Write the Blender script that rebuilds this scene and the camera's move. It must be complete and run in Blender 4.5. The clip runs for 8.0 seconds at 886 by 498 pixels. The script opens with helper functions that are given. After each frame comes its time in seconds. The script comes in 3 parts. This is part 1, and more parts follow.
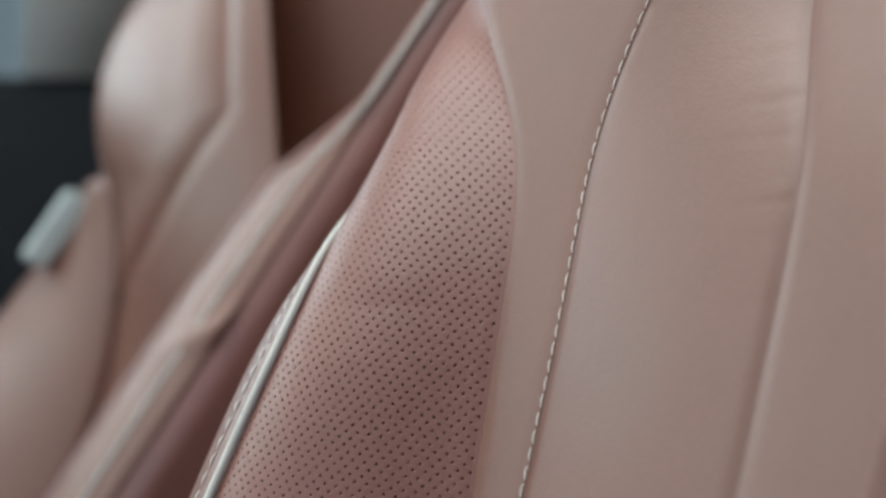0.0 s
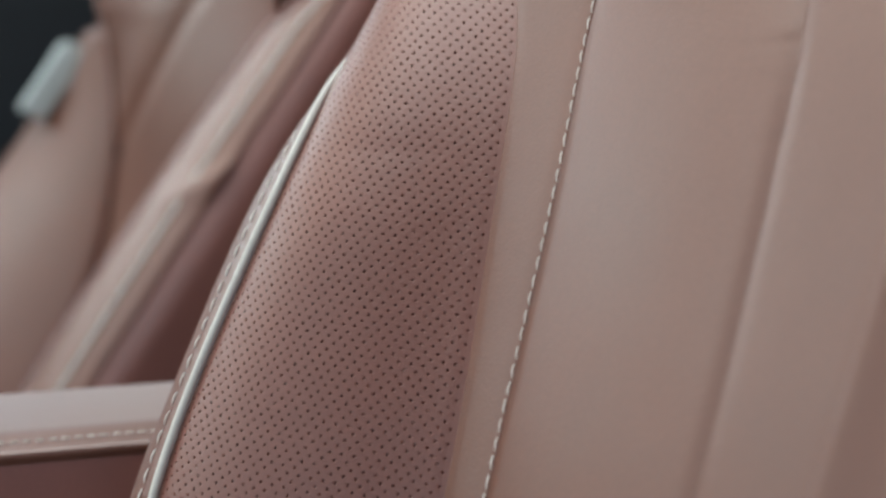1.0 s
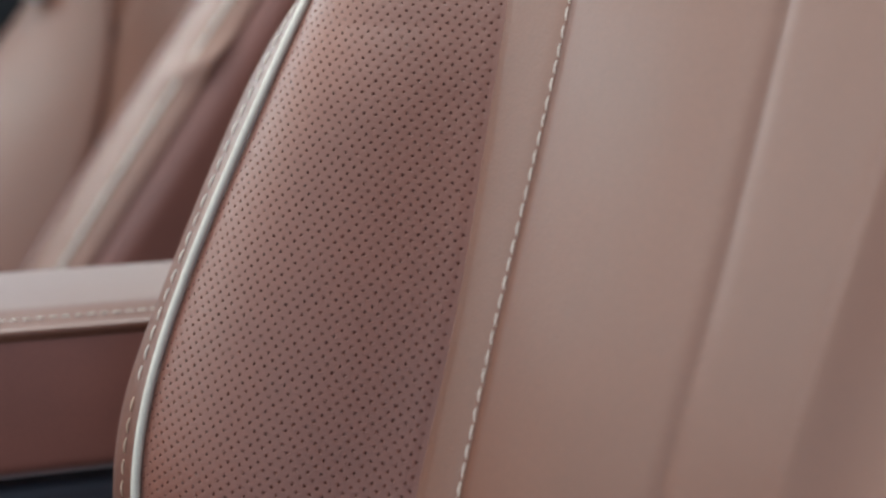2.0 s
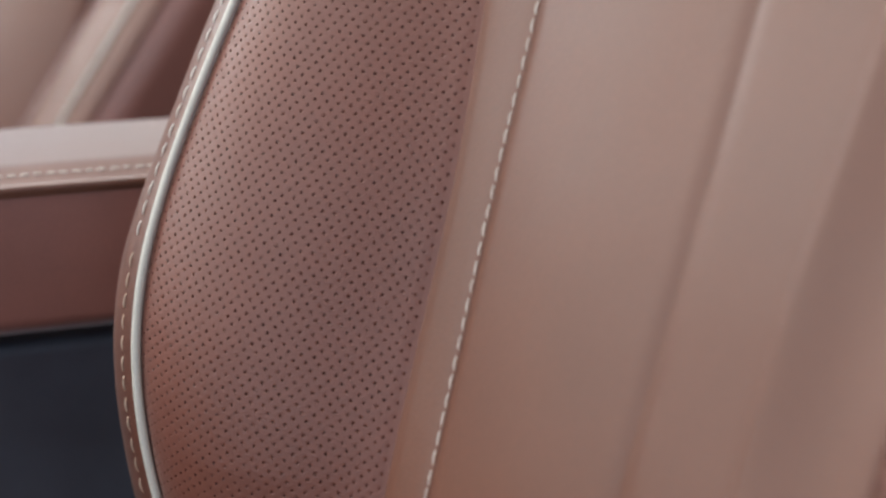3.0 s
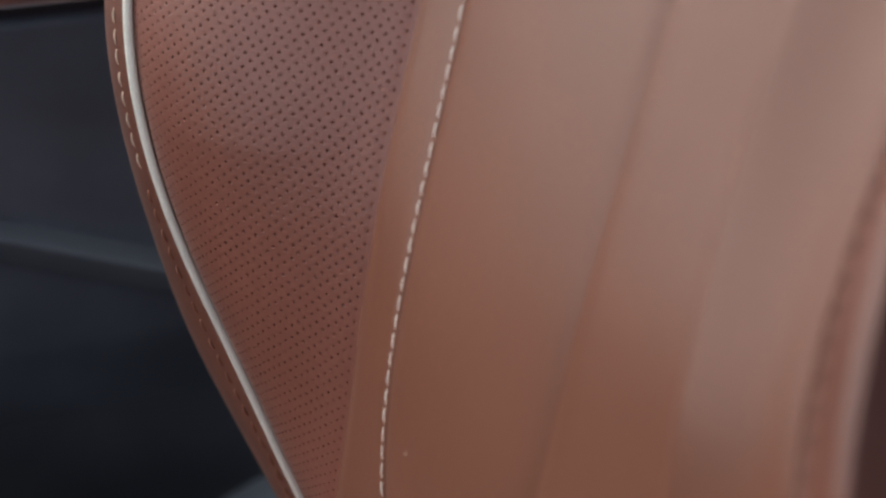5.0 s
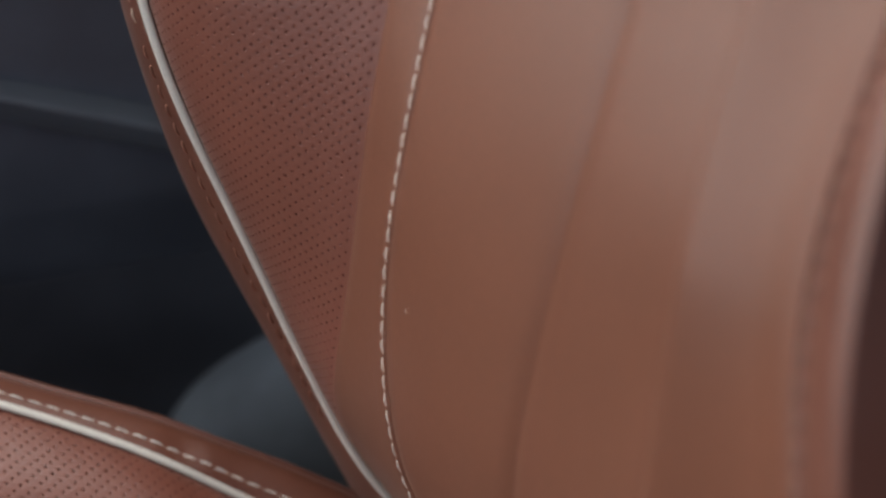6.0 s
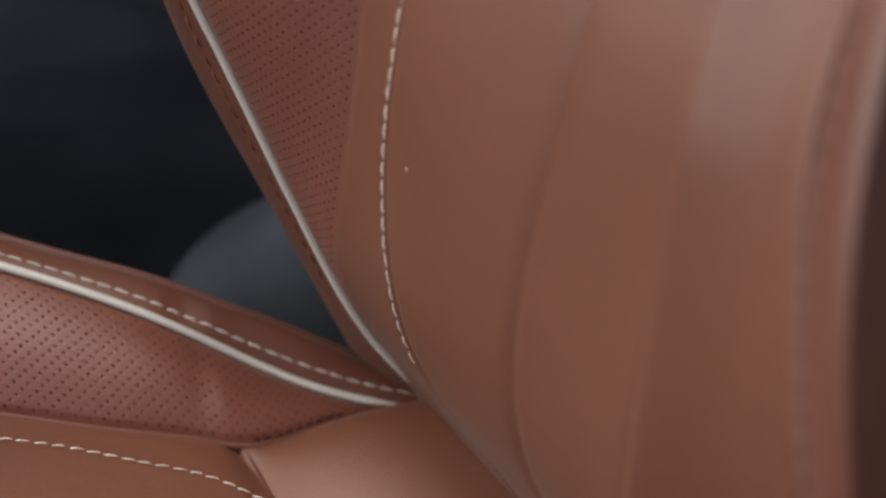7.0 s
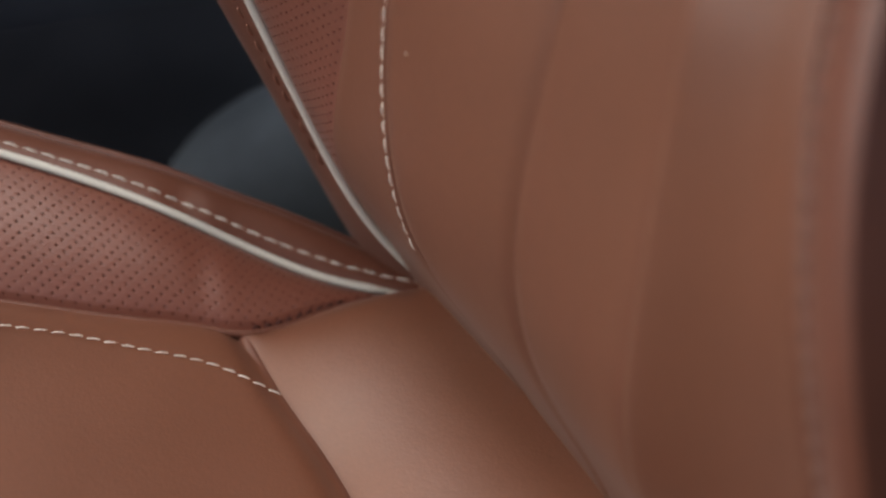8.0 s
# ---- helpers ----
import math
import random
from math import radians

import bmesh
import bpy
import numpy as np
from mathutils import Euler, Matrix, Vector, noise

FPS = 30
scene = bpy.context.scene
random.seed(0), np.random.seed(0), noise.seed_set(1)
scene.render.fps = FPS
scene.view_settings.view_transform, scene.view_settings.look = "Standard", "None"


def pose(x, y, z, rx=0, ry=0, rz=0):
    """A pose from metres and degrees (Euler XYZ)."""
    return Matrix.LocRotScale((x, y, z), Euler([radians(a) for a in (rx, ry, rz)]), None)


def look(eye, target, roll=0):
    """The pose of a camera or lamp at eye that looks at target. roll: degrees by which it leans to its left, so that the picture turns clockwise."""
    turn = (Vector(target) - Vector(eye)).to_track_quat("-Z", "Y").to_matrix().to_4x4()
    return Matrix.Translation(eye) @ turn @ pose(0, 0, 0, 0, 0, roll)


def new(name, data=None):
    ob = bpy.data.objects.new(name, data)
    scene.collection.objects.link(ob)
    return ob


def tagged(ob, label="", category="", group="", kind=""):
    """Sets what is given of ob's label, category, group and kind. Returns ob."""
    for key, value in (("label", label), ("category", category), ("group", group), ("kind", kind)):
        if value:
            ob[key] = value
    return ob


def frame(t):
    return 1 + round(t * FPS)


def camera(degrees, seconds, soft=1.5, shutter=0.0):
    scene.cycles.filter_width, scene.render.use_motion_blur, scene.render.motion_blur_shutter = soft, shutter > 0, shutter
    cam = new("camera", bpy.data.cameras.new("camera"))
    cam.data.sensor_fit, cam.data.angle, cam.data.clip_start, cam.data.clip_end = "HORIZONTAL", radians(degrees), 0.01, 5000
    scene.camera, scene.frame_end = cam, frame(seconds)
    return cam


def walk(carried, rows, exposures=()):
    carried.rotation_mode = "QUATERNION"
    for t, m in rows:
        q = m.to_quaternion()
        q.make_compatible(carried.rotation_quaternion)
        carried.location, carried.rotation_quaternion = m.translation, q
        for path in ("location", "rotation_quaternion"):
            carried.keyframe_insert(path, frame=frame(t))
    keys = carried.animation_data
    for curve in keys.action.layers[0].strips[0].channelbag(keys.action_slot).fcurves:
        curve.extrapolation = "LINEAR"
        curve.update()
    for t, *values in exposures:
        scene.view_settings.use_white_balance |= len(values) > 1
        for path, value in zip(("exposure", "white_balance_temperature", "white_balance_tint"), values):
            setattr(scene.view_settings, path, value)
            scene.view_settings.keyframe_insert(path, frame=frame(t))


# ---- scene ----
# Heights below are given from the eye's first height, EYE_Z above the cabin floor.
# +X runs to the back of the car, +Y across the cabin to the other seat.
EYE_Z = 0.95
YAW = -18.0
cam = camera(32, 8.0, 2.6)
cam.data.dof.use_dof = True
cam.data.dof.focus_distance = 0.54
cam.data.dof.aperture_fstop = 5.0

TILT = ((0.0, 4.0), (0.5, 6.77), (1.0, 9.18), (1.5, 11.13), (1.7, 11.97), (2.8, 17.23), (3.0, 18.23),
        (3.5, 20.83), (4.0, 23.62), (4.5, 26.17), (5.0, 29.34), (5.2, 30.4), (6.3, 35.74), (6.5, 36.74),
        (7.0, 39.19), (7.5, 41.37), (8.0, 43.21))


def tilted(p):
    """The tripod head's pose when the lens looks p degrees down: the lens sinks and creeps forward as it tilts."""
    d = radians(p - 4.0)
    return pose(0.0112 * d, 0.0345 * d, EYE_Z - 0.0645 * d, 90 - p, 0, YAW) @ pose(0, 0, 0, 0, 0, 0.46 * d)


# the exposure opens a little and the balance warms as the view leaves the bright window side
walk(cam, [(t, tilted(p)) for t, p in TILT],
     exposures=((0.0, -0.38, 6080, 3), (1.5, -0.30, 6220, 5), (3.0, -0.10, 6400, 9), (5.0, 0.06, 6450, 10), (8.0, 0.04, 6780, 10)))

# ---- light ----
world = bpy.data.worlds.new("overcast_sky")
scene.world = world
world.use_nodes = True
wn, wl = world.node_tree.nodes, world.node_tree.links
sky = wn.new("ShaderNodeTexSky")
sky.sky_type = "NISHITA"
sky.sun_disc = False
sky.sun_elevation, sky.sun_rotation = radians(48), radians(-60)
sky.dust_density = 4.0
wl.new(sky.outputs["Color"], wn["Background"].inputs["Color"])
wn["Background"].inputs["Strength"].default_value = 0.13
sun_data = bpy.data.lights.new("sun", "SUN")
sun_data.energy, sun_data.angle, sun_data.color = 0.6, radians(30), (1.0, 0.95, 0.88)
sun = new("sun", sun_data)
sun.matrix_world = look((-1.2, -0.9, 3.0), (0, 0, 1.0))
# daylight of the windscreen, the near and far front windows, as area lamps in the openings; the overhead lamp is an
# added fill
for lamp_name, eye, aim, size_x, size_y, watts, tint in (
        ("windscreen_daylight", (-1.32, 0.85, 1.34), (0.20, 0.48, 0.80), 2.1, 0.65, 4.8, (0.76, 0.97, 0.98)),
        ("near_window_daylight", (-0.95, -0.62, 1.32), (0.05, 0.6, 0.72), 0.9, 0.6, 3.2, (0.95, 0.98, 1.0)),
        ("far_window_daylight", (-0.50, 1.535, 1.29), (-0.05, 0.4, 0.92), 0.85, 0.36, 5.0, (0.94, 0.99, 1.0)),
        ("overhead_fill", (-0.05, 0.70, 1.90), (0.0, 0.66, 0.5), 0.8, 1.0, 15.5, (1.0, 0.99, 0.95))):
    area = bpy.data.lights.new(lamp_name, "AREA")
    area.shape, area.size, area.size_y, area.energy, area.color = "RECTANGLE", size_x, size_y, watts, tint
    new(lamp_name, area).matrix_world = look(eye, aim)


# ---- materials ----
def material(name, colour, roughness=0.5, metallic=0.0, specular=0.5, vary=0.12, vary_scale=18.0, grain=0.0,
             grain_scale=900.0, fold=0.0, sheen=0.0, coat=0.0, fine_vary=0.05):
    """A surface with two scales of colour change, a pebbled grain and long soft folds; scales are per metre."""
    m = bpy.data.materials.new(name)
    m.use_nodes = True
    nodes, links = m.node_tree.nodes, m.node_tree.links
    b = nodes["Principled BSDF"]
    co = nodes.new("ShaderNodeTexCoord")
    big, small = nodes.new("ShaderNodeTexNoise"), nodes.new("ShaderNodeTexNoise")
    big.inputs["Scale"].default_value, big.inputs["Detail"].default_value = vary_scale, 3
    small.inputs["Scale"].default_value, small.inputs["Detail"].default_value = grain_scale * 0.6, 2
    tone = [nodes.new("ShaderNodeMapRange") for _ in range(2)]
    for node, source, amount in ((tone[0], big, vary), (tone[1], small, fine_vary)):
        links.new(co.outputs["Object"], source.inputs["Vector"])
        node.inputs["From Min"].default_value, node.inputs["From Max"].default_value = 0.3, 0.7
        node.inputs["To Min"].default_value, node.inputs["To Max"].default_value = 1 - amount, 1 + amount
        links.new(source.outputs["Fac"], node.inputs["Value"])
    both = nodes.new("ShaderNodeMath")
    both.operation = "MULTIPLY"
    links.new(tone[0].outputs["Result"], both.inputs[0])
    links.new(tone[1].outputs["Result"], both.inputs[1])
    mix = nodes.new("ShaderNodeVectorMath")
    mix.operation = "SCALE"
    mix.inputs[0].default_value = colour
    links.new(both.outputs["Value"], mix.inputs["Scale"])
    links.new(mix.outputs["Vector"], b.inputs["Base Color"])
    b.inputs["Metallic"].default_value = metallic
    b.inputs["Specular IOR Level"].default_value = specular
    b.inputs["Sheen Weight"].default_value = sheen
    b.inputs["Sheen Roughness"].default_value = 0.45
    b.inputs["Coat Weight"].default_value = coat
    b.inputs["Coat Roughness"].default_value = 0.42
    rough = nodes.new("ShaderNodeMapRange")
    rough.inputs["To Min"].default_value, rough.inputs["To Max"].default_value = roughness - 0.06, roughness + 0.06
    links.new(big.outputs["Fac"], rough.inputs["Value"])
    links.new(rough.outputs["Result"], b.inputs["Roughness"])
    last = None
    if grain:
        cells = nodes.new("ShaderNodeTexVoronoi")
        cells.feature = "SMOOTH_F1"
        cells.inputs["Scale"].default_value = grain_scale
        links.new(co.outputs["Object"], cells.inputs["Vector"])
        bump = nodes.new("ShaderNodeBump")
        bump.inputs["Strength"].default_value, bump.inputs["Distance"].default_value = grain, 0.0004
        links.new(cells.outputs["Distance"], bump.inputs["Height"])
        last = bump
    if fold:
        waves = nodes.new("ShaderNodeTexNoise")
        waves.inputs["Scale"].default_value, waves.inputs["Detail"].default_value = 34.0, 7
        links.new(co.outputs["Object"], waves.inputs["Vector"])
        bump = nodes.new("ShaderNodeBump")
        bump.inputs["Strength"].default_value, bump.inputs["Distance"].default_value = fold, 0.004
        links.new(waves.outputs["Fac"], bump.inputs["Height"])
        if last:
            links.new(last.outputs["Normal"], bump.inputs["Normal"])
        last = bump
    if last:
        links.new(last.outputs["Normal"], b.inputs["Normal"])
    return m


TAN = (0.152, 0.0492, 0.0225)
LEATHER = material("saddle_leather", TAN, 0.47, specular=0.85, sheen=0.05, coat=0.16, grain=0.16, fold=0.11, grain_scale=1000, vary=0.07)
PERFORATED = material("perforated_leather", (0.176, 0.0495, 0.028), 0.47, specular=0.8, sheen=0.12, coat=0.14, grain=0.2, fold=0.12, grain_scale=1200, vary=0.06)
LID_LEATHER = material("armrest_leather", TAN, 0.36, specular=1.0, grain=0.12, fold=0.05, grain_scale=1300, vary=0.07, sheen=1.0)
# lighter copy of the leather: light missing on side faces is put into the colour
LIFTED_LEATHER = material("light_lifted_leather", (0.25, 0.086, 0.062), 0.44, specular=0.95, grain=0.2, fold=0.05, grain_scale=1200, sheen=0.8)
# walls and floors of the punched holes, a darker colour than the leather's face
PIT = material("hole_inside", (0.10, 0.030, 0.022), 0.9, specular=0.1)
# darker copy of the leather for sides and borders, with their shade in the colour
SHADE_LEATHER = material("shade_toned_leather", (0.135, 0.039, 0.019), 0.46, specular=0.85, sheen=0.10, coat=0.15, grain=0.25, fold=0.15)
CREAM = material("cream_piping", (0.62, 0.60, 0.545), 0.5, specular=0.4, grain=0.15, grain_scale=1600, vary=0.06)
SOFT_THREAD = material("dull_thread", (0.60, 0.46, 0.36), 0.7, specular=0.3, grain=0.3, grain_scale=4000, vary=0.08)
THREAD = material("cream_thread", (0.88, 0.85, 0.78), 0.7, specular=0.3, grain=0.3, grain_scale=4000, vary=0.08)
TAN_THREAD = material("tan_thread", (0.24, 0.105, 0.07), 0.7, specular=0.3)
RED_THREAD = material("brown_thread", (0.05, 0.014, 0.011), 0.75, specular=0.3)
UPPER_TRIM = material("slate_soft_trim", (0.086, 0.097, 0.124), 0.5, specular=0.6, grain=0.35, grain_scale=1400, vary=0.2)
BLACK_TRIM = material("black_soft_trim", (0.058, 0.064, 0.080), 0.5, specular=0.6, grain=0.35, grain_scale=1400, vary=0.2)
RIDGE_TRIM = material("slate_trim_bead", (0.105, 0.120, 0.145), 0.42, specular=0.5, grain=0.2, grain_scale=1400)
DOOR_TRIM = material("dark_door_trim", (0.014, 0.017, 0.021), 0.6, specular=0.3, grain=0.3, grain_scale=1400, vary=0.2)
GREY_FELT = material("grey_felt", (0.165, 0.195, 0.232), 0.9, specular=0.2, grain=0.5, grain_scale=1500, vary=0.25, sheen=0.2)
CARPET = material("dark_carpet", (0.012, 0.013, 0.015), 0.95, specular=0.1, grain=0.6, grain_scale=800, vary=0.3)
HEADLINER = material("pale_headliner", (0.48, 0.46, 0.43), 0.9, specular=0.1, grain=0.3, vary=0.05)
SATIN = material("satin_plastic", (0.46, 0.51, 0.50), 0.35, specular=0.5)
OUTSIDE = material("grey_plaster_wall", (0.78, 0.83, 0.81), 0.9, specular=0.1, vary=0.1, vary_scale=3.0, grain_scale=60)
GROUND = material("concrete_ground", (0.22, 0.22, 0.21), 0.9, specular=0.2, vary=0.15, vary_scale=2.0, grain_scale=90)
GLASS = bpy.data.materials.new("window_glass")
GLASS.use_nodes = True
gb = GLASS.node_tree.nodes["Principled BSDF"]
gb.inputs["Transmission Weight"].default_value, gb.inputs["Roughness"].default_value = 1.0, 0.02
gb.inputs["IOR"].default_value, gb.inputs["Base Color"].default_value = 1.45, (0.9, 0.95, 0.94, 1)


# ---- helpers for shapes ----
def mesh_part(name, verts, faces, mat, parent=None, label="", smooth=True, mats=(), slots=None, toward=None):
    """One mesh object from vertices in world metres, under its thing. toward: a point that the faces should look at."""
    me = bpy.data.meshes.new(name)
    v = np.asarray(verts, dtype=float)
    me.from_pydata([tuple(p) for p in v], [], faces)
    if toward is not None:
        me.update()
        total = sum(p.normal.dot(Vector(toward) - p.center) * p.area for p in me.polygons)
        if total < 0:
            me.flip_normals()
    me.materials.append(mat)
    for extra in mats:
        me.materials.append(extra)
    if slots is not None:
        me.polygons.foreach_set("material_index", slots)
    me.polygons.foreach_set("use_smooth", [smooth] * len(me.polygons))
    me.update()
    ob = new(name, me)
    if parent:
        ob.parent = parent
        ob.matrix_parent_inverse = Matrix.Translation(-parent.location)
    if label:
        tagged(ob, label)
    return ob


def thing(name, at, label, category, group=""):
    ob = new(name)
    ob.empty_display_size = 0.05
    ob.location = at
    return tagged(ob, label, category, group)


def grid_faces(nu, nv):
    return [(j * nu + i, j * nu + i + 1, (j + 1) * nu + i + 1, (j + 1) * nu + i) for j in range(nv - 1) for i in range(nu - 1)]


def spline(xs, ys):
    """A natural cubic through knots; xs may fall."""
    xs, ys = np.asarray(xs, float), np.asarray(ys, float)
    if xs[0] > xs[-1]:
        xs, ys = xs[::-1], ys[::-1]
    k = len(xs)
    h = np.diff(xs)
    a, r = np.eye(k), np.zeros(k)
    for i in range(1, k - 1):
        a[i, i - 1], a[i, i], a[i, i + 1] = h[i - 1], 2 * (h[i - 1] + h[i]), h[i]
        r[i] = 3 * ((ys[i + 1] - ys[i]) / h[i] - (ys[i] - ys[i - 1]) / h[i - 1])
    c = np.linalg.solve(a, r)

    def value(x):
        x = np.asarray(x, float)
        i = np.clip(np.searchsorted(xs, x) - 1, 0, k - 2)
        d = x - xs[i]
        b = (ys[i + 1] - ys[i]) / h[i] - h[i] * (2 * c[i] + c[i + 1]) / 3
        return ys[i] + b * d + c[i] * d * d + (c[i + 1] - c[i]) / (3 * h[i]) * d ** 3
    return value


def solid(ob, depth):
    """Leather thickness, behind the seen face."""
    s = ob.modifiers.new("thickness", "SOLIDIFY")
    s.thickness, s.offset = depth, -1
    return ob


def tube(name, pts, radius, mat, parent, label="", sides=12, squash=1.0, tip=0):
    """A round cord swept along points; tip: how many points the end takes to thin out."""
    p = np.asarray(pts, float)
    tan = np.gradient(p, axis=0)
    tan /= np.linalg.norm(tan, axis=1)[:, None]
    ref = np.array([0.0, 1.0, 0.001]) if abs(tan[:, 1]).mean() < 0.7 else np.array([1.0, 0.0, 0.001])
    verts = []
    for j, (q, d) in enumerate(zip(p, tan)):
        r = radius * (min(1.0, 0.25 + 0.75 * (len(p) - 1 - j) / tip) if tip else 1.0)
        n1 = np.cross(d, ref)
        n1 /= np.linalg.norm(n1)
        n2 = np.cross(d, n1)
        for k in range(sides):
            a = 2 * math.pi * k / sides
            verts.append(q + r * (math.cos(a) * n1 + squash * math.sin(a) * n2))
    faces = [(j * sides + k, j * sides + (k + 1) % sides, (j + 1) * sides + (k + 1) % sides, (j + 1) * sides + k)
             for j in range(len(p) - 1) for k in range(sides)]
    faces += [tuple(range(sides))[::-1], tuple((len(p) - 1) * sides + k for k in range(sides))]
    return mesh_part(name, verts, faces, mat, parent, label)


def stitch_mesh(name, length, radius, mat):
    """One thread stitch: a short cord whose two ends dive into the leather."""
    rings, sides, verts = 6, 6, []
    for j in range(rings):
        u = j / (rings - 1)
        r = radius * (0.45 + 0.55 * math.sin(math.pi * (0.12 + 0.76 * u)))
        lift = radius * (1.5 * math.sin(math.pi * u) - 0.75)
        for k in range(sides):
            a = 2 * math.pi * k / sides
            verts.append(((u - 0.5) * length, r * math.cos(a), lift + r * math.sin(a)))
    faces = [(j * sides + k, j * sides + (k + 1) % sides, (j + 1) * sides + (k + 1) % sides, (j + 1) * sides + k)
             for j in range(rings - 1) for k in range(sides)]
    faces += [tuple(range(sides))[::-1], tuple((rings - 1) * sides + k for k in range(sides))]
    me = bpy.data.meshes.new(name)
    me.from_pydata(verts, [], faces)
    me.polygons.foreach_set("use_smooth", [True] * len(me.polygons))
    me.materials.append(mat)
    me.update()
    return me


def sew(me, pts, normals, pitch, parent, slant=0.0, lift=0.0, name="stitch"):
    """Stitches of one mesh at an even pitch along a seam."""
    p = np.asarray(pts, float)
    nrm = np.asarray(normals, float)
    run = np.concatenate([[0], np.cumsum(np.linalg.norm(np.diff(p, axis=0), axis=1))])
    shift = parent.location
    rnd = random.Random(len(p) + int(1000 * run[-1]))
    for s in np.arange(pitch * 0.5, run[-1] - pitch * 0.4, pitch):
        s += rnd.uniform(-0.04, 0.04) * pitch
        at = np.array([np.interp(s, run, p[:, i]) for i in range(3)])
        a = np.array([np.interp(s - pitch * 0.4, run, p[:, i]) for i in range(3)])
        b = np.array([np.interp(s + pitch * 0.4, run, p[:, i]) for i in range(3)])
        x = Vector(b - a).normalized()
        z = Vector([np.interp(s, run, nrm[:, i]) for i in range(3)])
        z = (z - x * z.dot(x)).normalized()
        turn = Matrix((x, z.cross(x), z)).transposed().to_4x4()
        ob = new(name, me)
        ob.parent = parent
        ob.matrix_parent_inverse = Matrix.Translation(-shift)
        ob.matrix_basis = Matrix.Translation(Vector(at) + z * lift) @ turn @ pose(0, 0, 0, 0, 0, slant + rnd.uniform(-2.5, 2.5))


def perforate(name, surface, width, v0, v1, pitch, radius, mat, parent, label, margin=0.0016, depth=0.0006, toward=(0, 0, 0.95)):
    """Leather with real punched holes on a diamond lattice. surface(s, v): the point s metres in from the seam at length v,
    width(v): how far it is to the other edge. Edge cells are cut off along the seams."""
    half = pitch / math.sqrt(2)
    ring = [(math.cos(math.pi * k / 4), math.sin(math.pi * k / 4)) for k in range(8)]
    reach = [half if k % 2 == 0 else pitch / 2 for k in range(8)]
    keys, sv, sink, faces, slots = {}, [], [], [], []
    wmax = max(float(width(v)) for v in np.linspace(v0, v1, 60))
    rnd = random.Random(4)

    def vert(key, s, v, d):
        if key is not None and key in keys:
            return keys[key]
        sv.append((s, v))
        sink.append(d)
        if key is not None:
            keys[key] = len(sv) - 1
        return len(sv) - 1

    for j in range(int((v1 - v0) / half) + 2):
        v = v0 + j * half
        for i in range(int(wmax / half) + 2):
            if (i + j) % 2:
                continue
            s = i * half
            w = float(width(min(max(v, v0), v1)))
            if s > w + half:
                continue
            outer = []
            for k in range(8):
                key = (round(2 * (i + ring[k][0] * reach[k] / half)), round(2 * (j + ring[k][1] * reach[k] / half)))
                outer.append(vert(key, s + ring[k][0] * reach[k], v + ring[k][1] * reach[k], 0.0))
            if margin < s < w - margin and v0 < v < v1:
                r = radius * rnd.uniform(0.86, 1.08)
                ds, dv = rnd.uniform(-0.00012, 0.00012), rnd.uniform(-0.00012, 0.00012)
                lip = [vert(None, s + ds + 1.5 * r * c, v + dv + 1.5 * r * e, 0.0) for c, e in ring]
                rim = [vert(None, s + ds + r * c, v + dv + r * e, 0.00005) for c, e in ring]
                low = [vert(None, s + ds + 0.92 * r * c, v + dv + 0.92 * r * e, depth) for c, e in ring]
                for k in range(8):
                    n2 = (k + 1) % 8
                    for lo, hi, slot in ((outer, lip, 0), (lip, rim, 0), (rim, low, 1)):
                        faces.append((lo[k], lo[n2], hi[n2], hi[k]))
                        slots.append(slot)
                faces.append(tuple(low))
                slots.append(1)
            else:
                faces.append(tuple(outer))
                slots.append(0)
    sv, sink = np.array(sv), np.array(sink)
    v = np.clip(sv[:, 1], v0, v1)
    w = width(v)
    s = np.clip(sv[:, 0], 0, w)
    e = 0.0004
    p = surface(s, v)
    du = surface(np.minimum(s + e, w), v) - surface(np.maximum(s - e, 0), v)
    dv = surface(np.clip(s, 0, width(np.clip(v + e, v0, v1))), np.clip(v + e, v0, v1)) - surface(s, np.clip(v - e, v0, v1))
    nrm = np.cross(du, dv)
    nrm /= np.maximum(np.linalg.norm(nrm, axis=1), 1e-12)[:, None]
    if np.mean(np.sum(nrm * (np.array(toward) - p), axis=1)) < 0:
        nrm = -nrm
    p = p - nrm * sink[:, None]
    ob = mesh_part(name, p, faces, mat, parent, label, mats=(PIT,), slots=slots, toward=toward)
    ob.data.polygons.foreach_set("use_smooth", [slot == 0 for slot in slots])
    return ob


EYE = (0.0, 0.0, EYE_Z)


def box_part(name, lo, hi, mat, parent=None, label="", bevel=0.0, segments=3):
    bm = bmesh.new()
    bmesh.ops.create_cube(bm, size=1.0)
    for v in bm.verts:
        v.co = Vector([(lo[i] + hi[i]) / 2 + v.co[i] * (hi[i] - lo[i]) for i in range(3)])
    if bevel:
        bmesh.ops.bevel(bm, geom=bm.edges[:], offset=bevel, segments=segments, profile=0.5, affect="EDGES")
    bm.verts.index_update()
    ob = mesh_part(name, [v.co[:] for v in bm.verts], [[v.index for v in f.verts] for f in bm.faces], mat, parent, label, smooth=bool(bevel))
    bm.free()
    return ob


